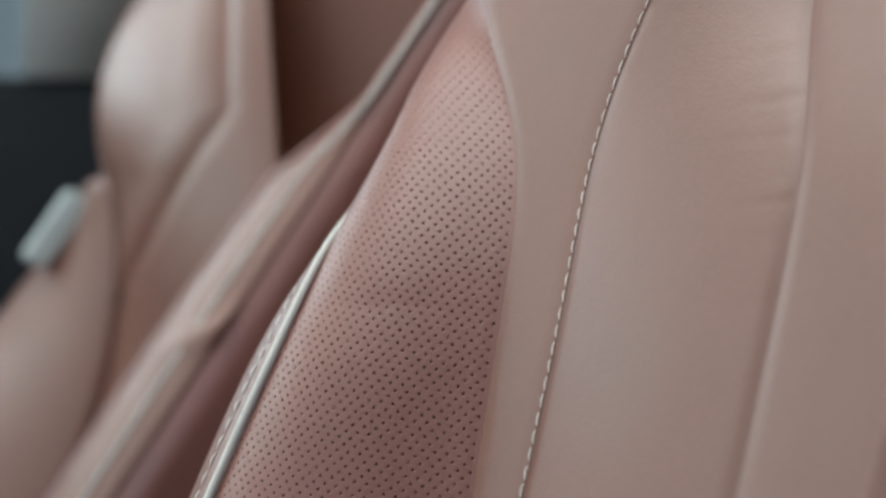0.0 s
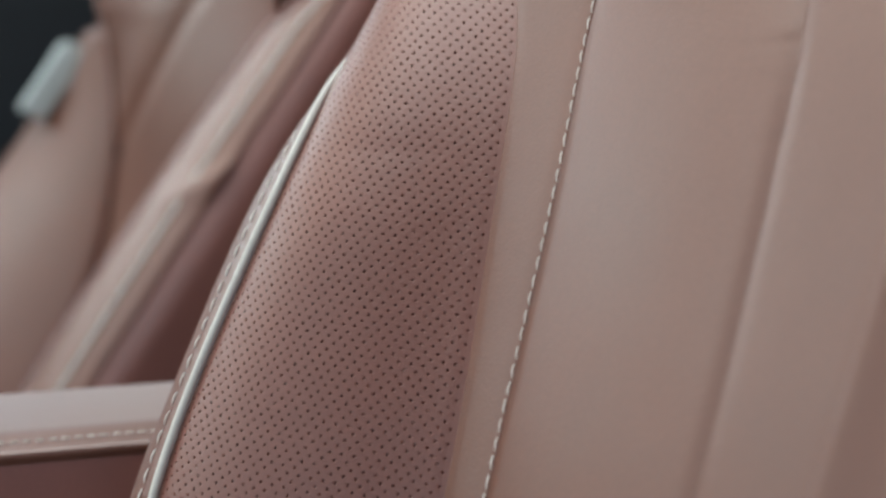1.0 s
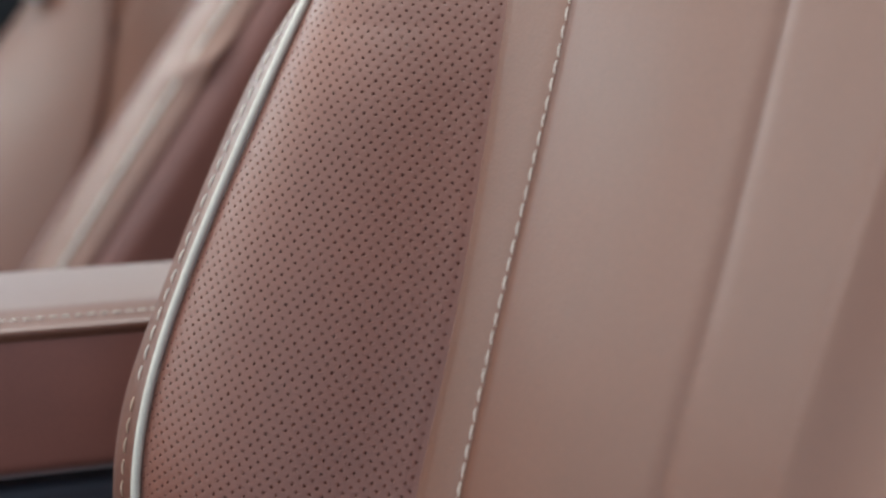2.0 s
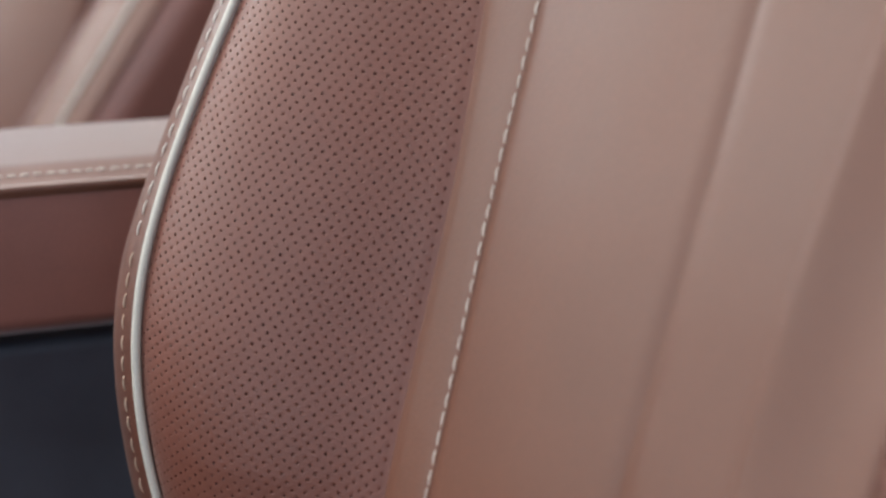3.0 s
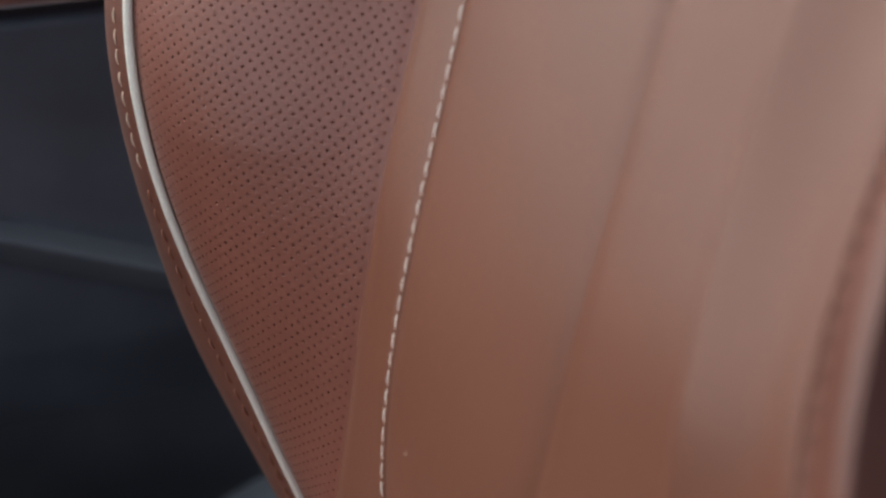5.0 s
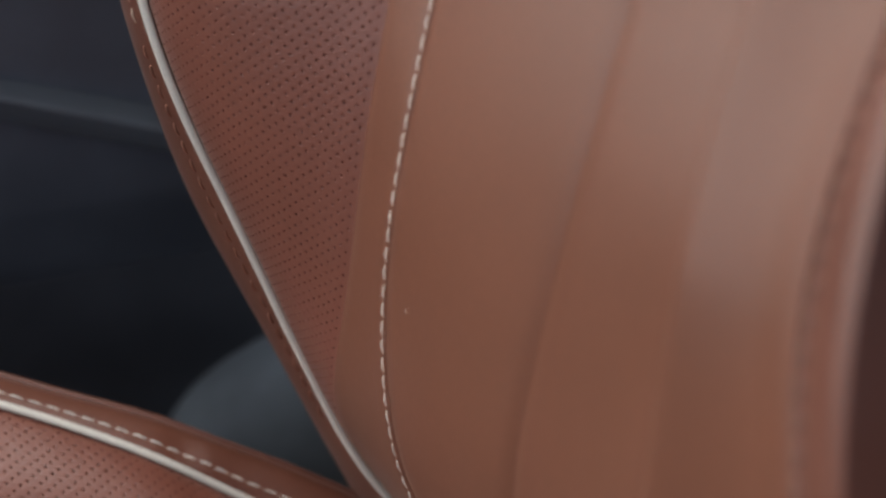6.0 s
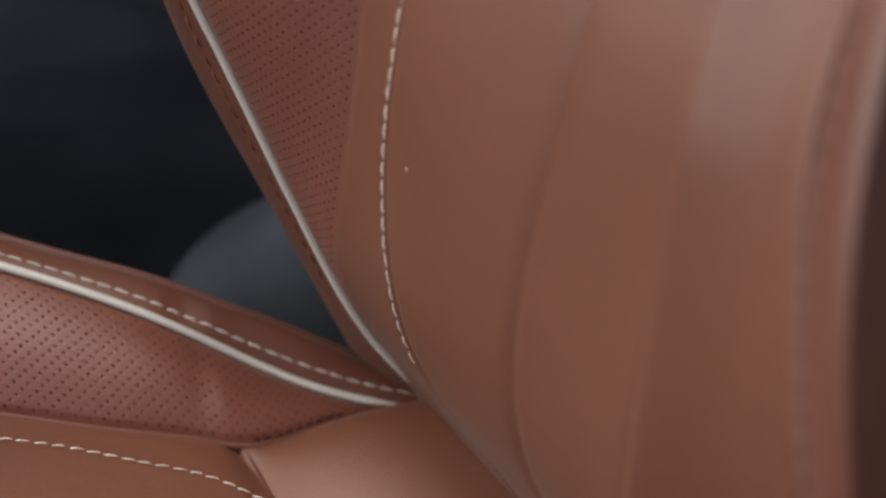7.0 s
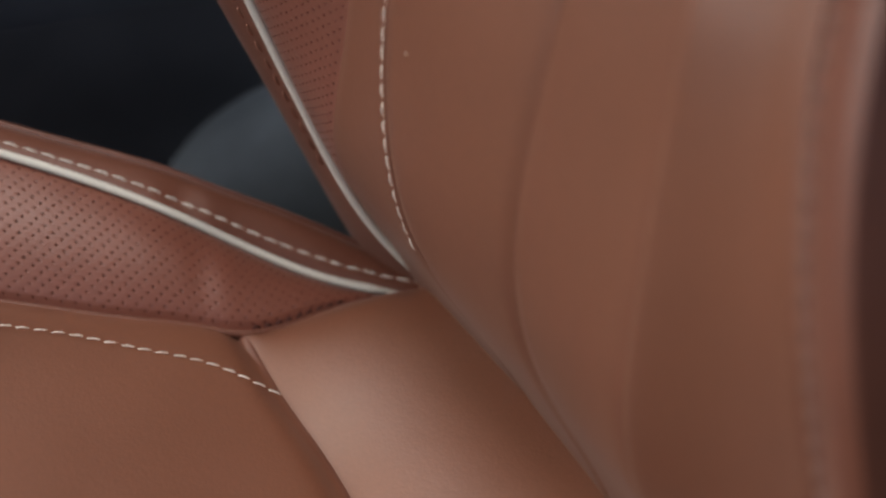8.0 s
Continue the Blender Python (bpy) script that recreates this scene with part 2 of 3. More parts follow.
# ---- cabin: floor, roof, sides, window ----
def cabin():
    box_part("floor", (-1.3, -0.17, -0.04), (1.5, 1.62, 0.0), CARPET)
    tagged(bpy.data.objects["floor"], "dark carpeted cabin floor", "floor", kind="structure")
    # unseen ceiling; its opening is added to shape the overhead fill light
    bars = []
    for x0, y0, x1, y1 in ((-0.40, -0.3, -0.27, 1.62), (0.27, -0.3, 1.5, 1.62), (-0.27, -0.3, 0.27, 0.14), (-0.27, 1.22, 0.27, 1.62)):
        bars.append(slab([(x0, 1.50), (x1, 1.50), (x1, 1.54), (x0, 1.54)], y0, y1))
    verts, faces = [], []
    for v, f in bars:
        faces += [tuple(i + len(verts) for i in face) for face in f]
        verts += v
    roof = mesh_part("ceiling", verts, faces, HEADLINER, smooth=False)
    tagged(roof, "unseen pale cloth headliner with an added opening for the overhead fill", "ceiling", kind="structure")
    rear = box_part("wall_rear", (1.45, -0.17, 0.0), (1.5, 1.62, 1.5), CARPET)
    tagged(rear, "dark rear bulkhead of the cabin", "wall", kind="structure")
    front = box_part("wall_front", (-1.3, -0.17, 0.0), (-1.25, 1.62, 0.95), BLACK_TRIM)
    tagged(front, "dark bulkhead under the windscreen", "wall", kind="structure")
    # unseen wall, added to shade the seat's lower near side from the near lamp
    near = box_part("near_light_block", (-1.25, -0.17, 0.0), (1.45, -0.12, 0.80), DOOR_TRIM, bevel=0.008)
    tagged(near, "unseen dark wall added to keep low near-side light off the seat", "wall", kind="structure")
    # far side: door panel below the window line, window above it
    sill = EYE_Z + 0.062
    far = box_part("wall_far", (-1.25, 1.55, 0.0), (1.45, 1.62, sill), DOOR_TRIM, bevel=0.008)
    tagged(far, "black door panel below the far window", "door panel", kind="structure")
    glass = box_part("window_far", (-1.20, 1.583, sill - 0.01), (1.45, 1.587, 1.5), GLASS)
    glass.visible_shadow = False
    tagged(glass, "clear far side window", "window", kind="structure")
    pillar = mesh_part("window_pillar", *slab([(0.080, sill), (0.24, sill), (0.26, 1.5), (0.105, 1.5)], 1.54, 1.575), HEADLINER, toward=None)
    tagged(pillar, "pale cloth trim of the far window pillar", "pillar", kind="structure")
    wall = box_part("backdrop", (-9, 5.0, -0.3), (9, 5.3, 1.42), OUTSIDE)
    tagged(wall, "plain grey wall outside the car", "backdrop", kind="structure")
    ground = box_part("ground", (-400, -400, -0.42), (400, 400, -0.3), GROUND)
    tagged(ground, "grey concrete ground outside", "ground", kind="structure")


def slab(outline, y0, y1):
    """Vertices and faces of a flat plate: an outline in X and Z between two depths."""
    k = len(outline)
    verts = [(x, y0, z) for x, z in outline] + [(x, y1, z) for x, z in outline]
    faces = [tuple(range(k)), tuple(range(k, 2 * k))[::-1]]
    faces += [(i, k + i, k + (i + 1) % k, (i + 1) % k) for i in range(k)]
    return verts, faces


cabin()

# ---- the near seat: backrest ----
seat = thing("front_seat", (0.22, 0.38, 0.0), "tan leather front seat with perforated bolsters, cream piping and cream topstitching", "car seat", "front seats")

# knots of the seam lines, heights from the eye; X of each line at these heights
ZK = (0.16, 0.06, 0.00, -0.05, -0.10, -0.15, -0.20, -0.25, -0.30, -0.35, -0.40, -0.45, -0.50)
OUTER_X = spline(ZK, (0.3275, 0.2504, 0.2043, 0.1431, 0.1053, 0.0799, 0.0566, 0.0505, 0.0562, 0.0681, 0.0869, 0.1054, 0.1250))
OUTER_Y = spline(ZK, (0.6099, 0.6050, 0.6000, 0.5791, 0.5731, 0.5756, 0.5748, 0.5750, 0.5750, 0.5750, 0.5751, 0.5748, 0.5784))
PIPE_X = spline(ZK, (0.3390, 0.2490, 0.1795, 0.1370, 0.1063, 0.0803, 0.0610, 0.0575, 0.0670, 0.0840, 0.1015, 0.1225, 0.1600))
PIPE_Y = spline(ZK, (0.5750, 0.5751, 0.5700, 0.5501, 0.5435, 0.5455, 0.5449, 0.5450, 0.5450, 0.5450, 0.5451, 0.5449, 0.5489))
SEAM_X = spline(ZK, (0.2450, 0.2114, 0.2052, 0.1921, 0.1765, 0.1603, 0.1432, 0.1264, 0.1141, 0.1056, 0.1025, 0.1215, 0.1430))
SEAM_Y = spline(ZK, (0.5600, 0.5372, 0.5007, 0.4891, 0.4846, 0.4798, 0.4796, 0.4803, 0.4855, 0.4962, 0.5159, 0.5395, 0.5450))
SEW_X = spline(ZK, (0.2870, 0.2440, 0.2212, 0.2035, 0.1859, 0.1675, 0.1503, 0.1332, 0.1179, 0.1099, 0.1162, 0.1435, 0.1650))
SEW_Y = spline(ZK, (0.3700, 0.4370, 0.4600, 0.4600, 0.4600, 0.4600, 0.4600, 0.4600, 0.4600, 0.4600, 0.4600, 0.4600, 0.4600))
INNER_X = spline(ZK, (0.3120, 0.2740, 0.2506, 0.2316, 0.2123, 0.1920, 0.1724, 0.1536, 0.1393, 0.1305, 0.1350, 0.1565, 0.1710))
INNER_Y = spline(ZK, (0.3385, 0.3835, 0.3709, 0.3691, 0.3704, 0.3726, 0.3765, 0.3790, 0.3852, 0.3946, 0.3998, 0.4000, 0.4000))
FLUTE_X = spline(ZK, (0.3281, 0.2891, 0.2651, 0.2457, 0.2255, 0.2046, 0.1850, 0.1657, 0.1540, 0.1440, 0.1469, 0.1720, 0.1850))
FLUTE_Y = spline(ZK, (0.2757, 0.3207, 0.3173, 0.3191, 0.3250, 0.3312, 0.3343, 0.3304, 0.3335, 0.3398, 0.3442, 0.3450, 0.3450))
EDGE_X = spline(ZK, (0.3265, 0.2974, 0.2716, 0.2512, 0.2301, 0.2083, 0.1871, 0.1685, 0.1594, 0.1649, 0.1770, 0.1930, 0.1930))
EDGE_Y = spline(ZK, (0.2220, 0.2830, 0.2839, 0.2873, 0.2893, 0.2897, 0.2927, 0.2880, 0.2743, 0.2703, 0.2700, 0.2700, 0.2700))
ROLL_X = spline(ZK, (0.3195, 0.2901, 0.2643, 0.2442, 0.2237, 0.2024, 0.1792, 0.1618, 0.1578, 0.1644, 0.1758, 0.1854, 0.1854))
ROLL_Y = spline(ZK, (0.1987, 0.2586, 0.2614, 0.2656, 0.2694, 0.2720, 0.2687, 0.2577, 0.2458, 0.2403, 0.2400, 0.2400, 0.2400))


LEAN = 0.30  # the backrest's lines lie on planes that lean away towards the top


def level(y):
    return lambda z: np.full_like(np.asarray(z, float), y)


def line(fx, fy, z):
    z = np.asarray(z, float)
    return np.stack([fx(z), fy(z) + LEAN * (z + 0.15), EYE_Z + z], axis=-1)


def panel_surface(left, right, puff, tuck=0.0022, bias=1.0, taper=None, creases=(), fall=(0.0, 0.010), ridge=0.0):
    """A padded panel between two seam lines: point at share u across and height z. It swells by puff and dips into both seams;
    fall: an extra soft slope into the second seam (depth, reach); ridge: a narrow roll beside the first seam."""
    def at(u, z):
        a, b = line(*left, z), line(*right, z)
        u = np.asarray(u, float)
        flat = a + (b - a) * u[..., None]
        across = b - a
        out = np.stack([across[..., 1], -across[..., 0], np.zeros_like(u)], axis=-1)
        out /= np.maximum(np.linalg.norm(out, axis=-1), 1e-9)[..., None]
        out = np.where(out[..., 0:1] > 0, -out, out)
        ub = u ** bias
        swell = puff * (1 - (2 * ub - 1) ** 2) * (taper(z) if taper else 1.0)
        wide = np.linalg.norm(across, axis=-1)
        edge = np.minimum(u, 1 - u) * wide
        dip = tuck * np.exp(-(edge / 0.0030) ** 2)
        swell = swell - fall[0] * np.exp(-((1 - u) * wide / fall[1]) ** 2)
        swell = swell + ridge * np.clip((z + 0.45) / 0.2, 0.2, 1) * (1 - np.exp(-(u * wide / 0.0035) ** 2)) * np.exp(-(u * wide / 0.026) ** 2)
        crease = np.zeros_like(u)
        for z_end, slope, reach, depth in creases:
            off = z - z_end - slope * (1 - u)
            crease += depth * np.exp(-(off / 0.0016) ** 2) * np.exp(-((1 - u) / reach) ** 2)
            crease -= 0.5 * depth * np.exp(-((off - 0.004) / 0.0024) ** 2) * np.exp(-((1 - u) / reach) ** 2)
        return flat + out * (swell - crease)[..., None] + dip[..., None] * np.array((0.9, 0.4, 0.0))
    return at


def panel(name, left, right, puff, mat, label="", nu=22, nv=150, z0=-0.505, z1=0.15, tuck=0.0022, bias=1.0, parent=None, taper=None, creases=(), fall=(0.0, 0.010), ridge=0.0):
    at = panel_surface(left, right, puff, tuck, bias, taper, creases, fall, ridge)
    u = np.linspace(0, 1, nu)
    u = 0.5 - 0.5 * np.cos(math.pi * u)
    uu, zz = np.meshgrid(u, np.linspace(z0, z1, nv))
    ob = mesh_part(name, at(uu.ravel(), zz.ravel()), grid_faces(nu, nv), mat, parent or seat, label, toward=EYE)
    return solid(ob, 0.002), at


LINES = {"outer": (OUTER_X, OUTER_Y), "pipe": (PIPE_X, PIPE_Y), "seam": (SEAM_X, SEAM_Y), "sew": (SEW_X, SEW_Y),
         "inner": (INNER_X, INNER_Y), "flute": (FLUTE_X, FLUTE_Y), "edge": (EDGE_X, EDGE_Y),
         "roll": (ROLL_X, ROLL_Y)}

side, side_at = panel("bolster_side", LINES["outer"], LINES["pipe"], 0.003, SHADE_LEATHER, "narrow tan leather border outside the piping", nu=10, tuck=0.001)
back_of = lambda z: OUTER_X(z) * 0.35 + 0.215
panel("side_panel", (back_of, level(0.595)), LINES["outer"], 0.004, SHADE_LEATHER, "leather outer side of the backrest, shade put into its colour", nu=10, tuck=0.001)

bolster_at = panel_surface(LINES["seam"], LINES["pipe"], 0.012, 0.0008, bias=1.5,
                           taper=lambda z: np.clip((z + 0.43) / 0.18, 0, 1) * (1 + 0.8 * np.clip((z + 0.06) / 0.08, 0, 1)))


def bolster_width(v):
    a, b = line(*LINES["seam"], np.asarray(v)), line(*LINES["pipe"], np.asarray(v))
    return np.linalg.norm(b - a, axis=-1) * 1.03


perforate("perforated_bolster", lambda s, v: bolster_at(s / bolster_width(v), v + 0.12 * s), bolster_width, -0.50, 0.145, 0.00312, 0.00043,
          PERFORATED, seat, "tan perforated leather bolster")

strip, strip_at = panel("bolster_strip", LINES["seam"], LINES["sew"], 0.0, LEATHER, "smooth tan leather strip beside the perforated bolster", tuck=0.0006)
centre, centre_at = panel("centre_panel", LINES["sew"], LINES["inner"], 0.0022, LEATHER, "smooth tan leather backrest panel with a few creases at its seam", nu=40, nv=460, tuck=0.0009, fall=(-0.0004, 0.013),
                          taper=lambda z: np.clip((z + 0.45) / 0.10, 0, 1),
                          creases=((0.030, -0.012, 0.30, 0.000078), (0.014, -0.010, 0.22, 0.000182), (0.002, -0.006, 0.35, 0.000078),
                                   (-0.018, -0.010, 0.20, 0.000169), (-0.030, 0.002, 0.9, 0.000065), (-0.047, -0.01, 0.18, 0.000065),
                                   (-0.075, -0.006, 0.25, 0.000039)))
flute, _ = panel("flute_panel", LINES["inner"], LINES["flute"], 0.0004, LEATHER, "padded tan leather flute", tuck=0.0006, fall=(-0.0004, 0.012), ridge=0.0003, nu=40)
flute2, _ = panel("flute_panel", LINES["flute"], LINES["edge"], -0.002, LEATHER, "padded tan leather flute", tuck=0.001, ridge=0.013, nu=60)
# near strip and side: shade is painted in with the darker leather copy
near_strip, near_at = panel("near_bolster_strip", LINES["edge"], LINES["roll"], 0.002, SHADE_LEATHER, "narrow leather strip of the other bolster", nu=14)
panel("near_side", LINES["roll"], (lambda z: ROLL_X(z) + 0.12, lambda z: ROLL_Y(z) + 0.02), 0.003, SHADE_LEATHER, "leather side of the backrest, toned down for shade", nu=14)

# piping: it slips behind the bolster's shoulder at the upper end
zp = np.linspace(-0.485, 0.14, 170)
pp = line(*LINES["pipe"], zp)
hide = np.clip((zp + 0.048) / 0.03, 0, 1) ** 2
pp[:, 0] += -0.0014 + hide * 0.012 - 0.0016 * np.clip((-0.33 - zp) / 0.05, 0, 1)
pp[:, 1] += -0.0010 + hide * 0.014 - 0.0016 * np.clip((-0.33 - zp) / 0.05, 0, 1)
tube("piping", pp, 0.00172, CREAM, seat, "cream leather piping")

TOPSTITCH = stitch_mesh("stitch", 0.0047, 0.00024, THREAD)
FATSTITCH = stitch_mesh("stitch", 0.0054, 0.00034, THREAD)


def along(at, u, z, e=0.0008):
    """Points and outward normals of a panel along a line of constant share u."""
    uu = np.full_like(z, u)
    p = at(uu, z)
    du = at(np.clip(uu + 0.02, 0, 1), z) - at(np.clip(uu - 0.02, 0, 1), z)
    dz = at(uu, z + e) - at(uu, z - e)
    nn = np.cross(du, dz)
    nn /= np.linalg.norm(nn, axis=1)[:, None]
    flip = np.sign(np.sum(nn * (np.array(EYE) - p), axis=1))
    return p, nn * flip[:, None]


zs = np.linspace(0.085, -0.404, 200)
ps, ns = along(centre_at, 0.012, zs)
sew(TOPSTITCH, ps, ns, 0.0062, centre, slant=7, lift=0.0015)
# the border's stitches change from cream to dull to tan down the seam
for z_from, z_to, thread in ((-0.055, -0.19, FATSTITCH), (-0.19, -0.28, stitch_mesh("stitch", 0.0054, 0.00034, SOFT_THREAD)), (-0.28, -0.43, stitch_mesh("stitch", 0.0050, 0.00045, TAN_THREAD))):
    zs = np.linspace(z_from, z_to, 120)
    ps, ns = along(side_at, 0.66, zs)
    sew(thread, ps, ns, 0.0074, side, lift=0.0003)
zs = np.linspace(-0.10, -0.42, 120)
ps, ns = along(near_at, 0.4, zs)
sew(stitch_mesh("stitch", 0.0056, 0.0008, SHADE_LEATHER), ps, ns, 0.0074, near_strip, lift=0.0)
ps, ns = along(centre_at, 0.2, np.linspace(-0.322, -0.328, 6))
sew(stitch_mesh("lint", 0.0014, 0.00013, THREAD), ps, ns, 0.0042, centre, lift=0.0001, name="lint")

# foam body behind the leather
body_z = np.linspace(-0.52, 0.16, 16)
rows = []
for z in body_z:
    x0 = float(FLUTE_X(min(z, 0.13))) + 0.03
    y0 = LEAN * (z + 0.15)
    rows += [(x0, 0.25 + y0, EYE_Z + z), (x0, 0.585 + y0, EYE_Z + z), (x0 + 0.11, 0.59 + y0, EYE_Z + z), (x0 + 0.11, 0.23 + y0, EYE_Z + z)]
faces = [(4 * j + k, 4 * j + (k + 1) % 4, 4 * j + 4 + (k + 1) % 4, 4 * j + 4 + k) for j in range(15) for k in range(4)]
faces += [(0, 1, 2, 3), (60, 61, 62, 63)]
mesh_part("backrest_shell", rows, faces, SHADE_LEATHER, seat, "dark leather back of the seat")

# ---- the near seat: cushion ----
XK = (-0.3345, -0.1585, -0.0129, 0.0159, 0.0447, 0.0639, 0.0943, 0.1303, 0.1935)
CPIPE_Y = spline(XK, (0.5567, 0.5423, 0.5055, 0.4943, 0.4823, 0.4751, 0.4623, 0.4487, 0.4327))
CPIPE_Z = spline(XK, (-0.3638, -0.3758, -0.4212, -0.4328, -0.4468, -0.4592, -0.4760, -0.4856, -0.4928))
CTOP_Y = spline(XK, (0.5847, 0.5687, 0.5247, 0.5135, 0.5023, 0.4943, 0.4823, 0.4687, 0.4527))
CTOP_Z = spline(XK, (-0.3648, -0.3768, -0.4196, -0.4294, -0.4392, -0.4480, -0.4624, -0.4824, -0.5048))
CSEAM_Y = spline(XK, (0.4927, 0.4767, 0.4539, 0.4467, 0.4407, 0.4367, 0.4435, 0.4483, 0.4327))
CSEAM_Z = spline(XK, (-0.3888, -0.4168, -0.4512, -0.4592, -0.4672, -0.4728, -0.4776, -0.4864, -0.4936))


def run(fy, fz):
    return lambda x: np.stack([np.asarray(x, float), fy(x), EYE_Z + fz(x)], axis=-1)


CPIPE, CTOP, CSEAM = run(CPIPE_Y, CPIPE_Z), run(CTOP_Y, CTOP_Z), run(CSEAM_Y, CSEAM_Z)


def strip_surface(a, b, puff, tuck=0.0016, folds=0.0):
    def at(u, x):
        u = np.asarray(u, float)
        p, q = a(x), b(x)
        across = q - p
        out = np.stack([np.zeros_like(u), -across[..., 2], across[..., 1]], axis=-1)
        out /= np.maximum(np.linalg.norm(out, axis=-1), 1e-9)[..., None]
        out = np.where(out[..., 2:3] < 0, -out, out)
        edge = np.minimum(u, 1 - u) * np.linalg.norm(across, axis=-1)
        grow = np.minimum(1, np.linalg.norm(across, axis=-1) / 0.05)
        fade = np.sqrt(np.clip(np.sin(math.pi * u), 0, 1))
        fold = fade * folds * np.exp(-((x - 0.048 - 0.006 * u) / 0.005) ** 2) - 0.6 * fade * folds * np.exp(-((x - 0.056 - 0.008 * u) / 0.006) ** 2)
        return p + across * u[..., None] + out * (-fold + grow * puff * (1 - (2 * u - 1) ** 2) - tuck * np.exp(-(edge / 0.002) ** 2))[..., None]
    return at


cbol_at = strip_surface(CSEAM, CPIPE, 0.005, folds=0.0005)


def cbol_width(x):
    return np.linalg.norm(CPIPE(x) - CSEAM(x), axis=-1) * 1.02


perforate("cushion_bolster", lambda s, x: cbol_at(s / np.maximum(cbol_width(x), 1e-6), x), cbol_width, -0.19, 0.128, 0.00345, 0.00047,
          PERFORATED, seat, "perforated leather cushion bolster with slight creases", toward=(0, 0.3, 2))
ctop_at = strip_surface(CPIPE, CTOP, 0.004, 0.001, folds=0.0012)


def strip_panel(name, at, x0, x1, mat, label, nu=12, nv=120):
    uu, xx = np.meshgrid(np.linspace(0, 1, nu), np.linspace(x0, x1, nv))
    return solid(mesh_part(name, at(uu.ravel(), xx.ravel()), grid_faces(nu, nv), mat, seat, label, toward=(0, 0.3, 2)), 0.002)


border = strip_panel("cushion_border", ctop_at, -0.32, 0.185, SHADE_LEATHER, "tan leather border along the cushion piping")


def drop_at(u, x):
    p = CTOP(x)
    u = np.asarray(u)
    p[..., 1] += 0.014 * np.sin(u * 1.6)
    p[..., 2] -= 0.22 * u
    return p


strip_panel("cushion_side", drop_at, -0.32, 0.185, SHADE_LEATHER, "leather outer side of the cushion")
xs = np.linspace(-0.2, 0.1288, 160)
cp = CPIPE(xs)
cp[:, 2] += 0.0012
tube("piping", cp, 0.0016, CREAM, seat, "cream leather piping", tip=6)
xs = np.linspace(-0.19, 0.141, 200)
cs = ctop_at(np.full_like(xs, 0.36), xs)
sew(FATSTITCH, cs, np.tile((0.1, -0.45, 1.0), (len(xs), 1)), 0.0071, border, lift=0.0003)

# seat panel in front of the cross seam, and the rear panel under the backrest
CROSS_X = spline((0.0847, 0.2447, 0.3511, 0.3735, 0.3991, 0.4367), (0.0959, 0.0895, 0.0783, 0.0743, 0.0679, 0.0615))


def deck(x, y):
    """Height of the cushion's main face."""
    return EYE_Z - 0.4548 - 0.29 * (x - 0.0015) + 0.016 * np.sin((0.437 - y) * 6.0) * np.clip((0.437 - y) / 0.16, 0, 1)


def front_at(u, w):
    far = CSEAM_Y(np.clip(-0.31 + w * 0.3716, -0.33, 0.0615))
    y = far + (0.08 - far) * u
    x = -0.31 + w * (CROSS_X(np.minimum(y, 0.4367)) + 0.31)
    far = CSEAM_Y(np.minimum(x, 0.0615))
    y = far + (0.08 - far) * u
    z = deck(x, y)
    base = CSEAM_Z(np.minimum(x, 0.0615)) + EYE_Z
    blend = np.exp(-u / 0.05)
    z = z * (1 - blend) + (base - 0.001) * blend
    edge = (CROSS_X(np.minimum(y, 0.4367)) - x)
    puff = 0.004 * (1 - np.exp(-u * 0.44 / 0.012)) - 0.005 * np.exp(-(edge / 0.006) ** 2)
    return np.stack([x, y, z + puff], axis=-1)


uu, ww = np.meshgrid(np.linspace(0, 1, 70) ** 1.6, 1 - np.linspace(0, 1, 110)[::-1] ** 1.5)
front = solid(mesh_part("cushion_panel", front_at(uu.ravel(), ww.ravel()), grid_faces(70, 110), LEATHER, seat,
                        "smooth tan leather cushion panel", toward=(0, 0.3, 2)), 0.002)
CSEW_Y = spline((-0.1585, -0.0249, -0.0001, 0.0239, 0.0487, 0.0671), (0.4687, 0.4375, 0.4315, 0.4230, 0.4128, 0.3970))
xs = np.linspace(-0.15, 0.068, 120)
ys = CSEW_Y(xs)
sew(TOPSTITCH, np.stack([xs, ys, deck(xs, ys) + 0.0038], axis=-1), np.tile((0.25, -0.1, 1.0), (len(xs), 1)), 0.0063, front, slant=8, lift=0.0006)


def rear_at(u, w):
    far = 0.441
    y = far + (0.08 - far) * u
    x0 = CROSS_X(np.minimum(y, 0.4367))
    x = x0 + w * (0.25 - x0)
    y_far = CSEAM_Y(np.minimum(x, 0.1295))
    y = y_far + (0.08 - y_far) * u
    z = deck(x0, y) - 0.004 + 0.011 * (1 - np.exp(-((x - x0) / 0.016) ** 1.2)) + 0.06 * (x - x0) - 0.5 * np.clip(x - x0 - 0.10, 0, 1) ** 1.5
    base = CSEAM_Z(np.minimum(x, 0.1295)) + EYE_Z - 0.0015
    blend = np.exp(-u / 0.03)
    return np.stack([x, y, z * (1 - blend) + base * blend], axis=-1)


uu, ww = np.meshgrid(np.linspace(0, 1, 60) ** 1.6, np.linspace(0, 1, 60) ** 1.4)
solid(mesh_part("cushion_rear", rear_at(uu.ravel(), ww.ravel()), grid_faces(60, 60), LEATHER, seat,
                "smooth tan leather rear of the cushion, tucked under the backrest", toward=(0, 0.3, 2)), 0.002)
xs = np.linspace(0.064, 0.104, 40)
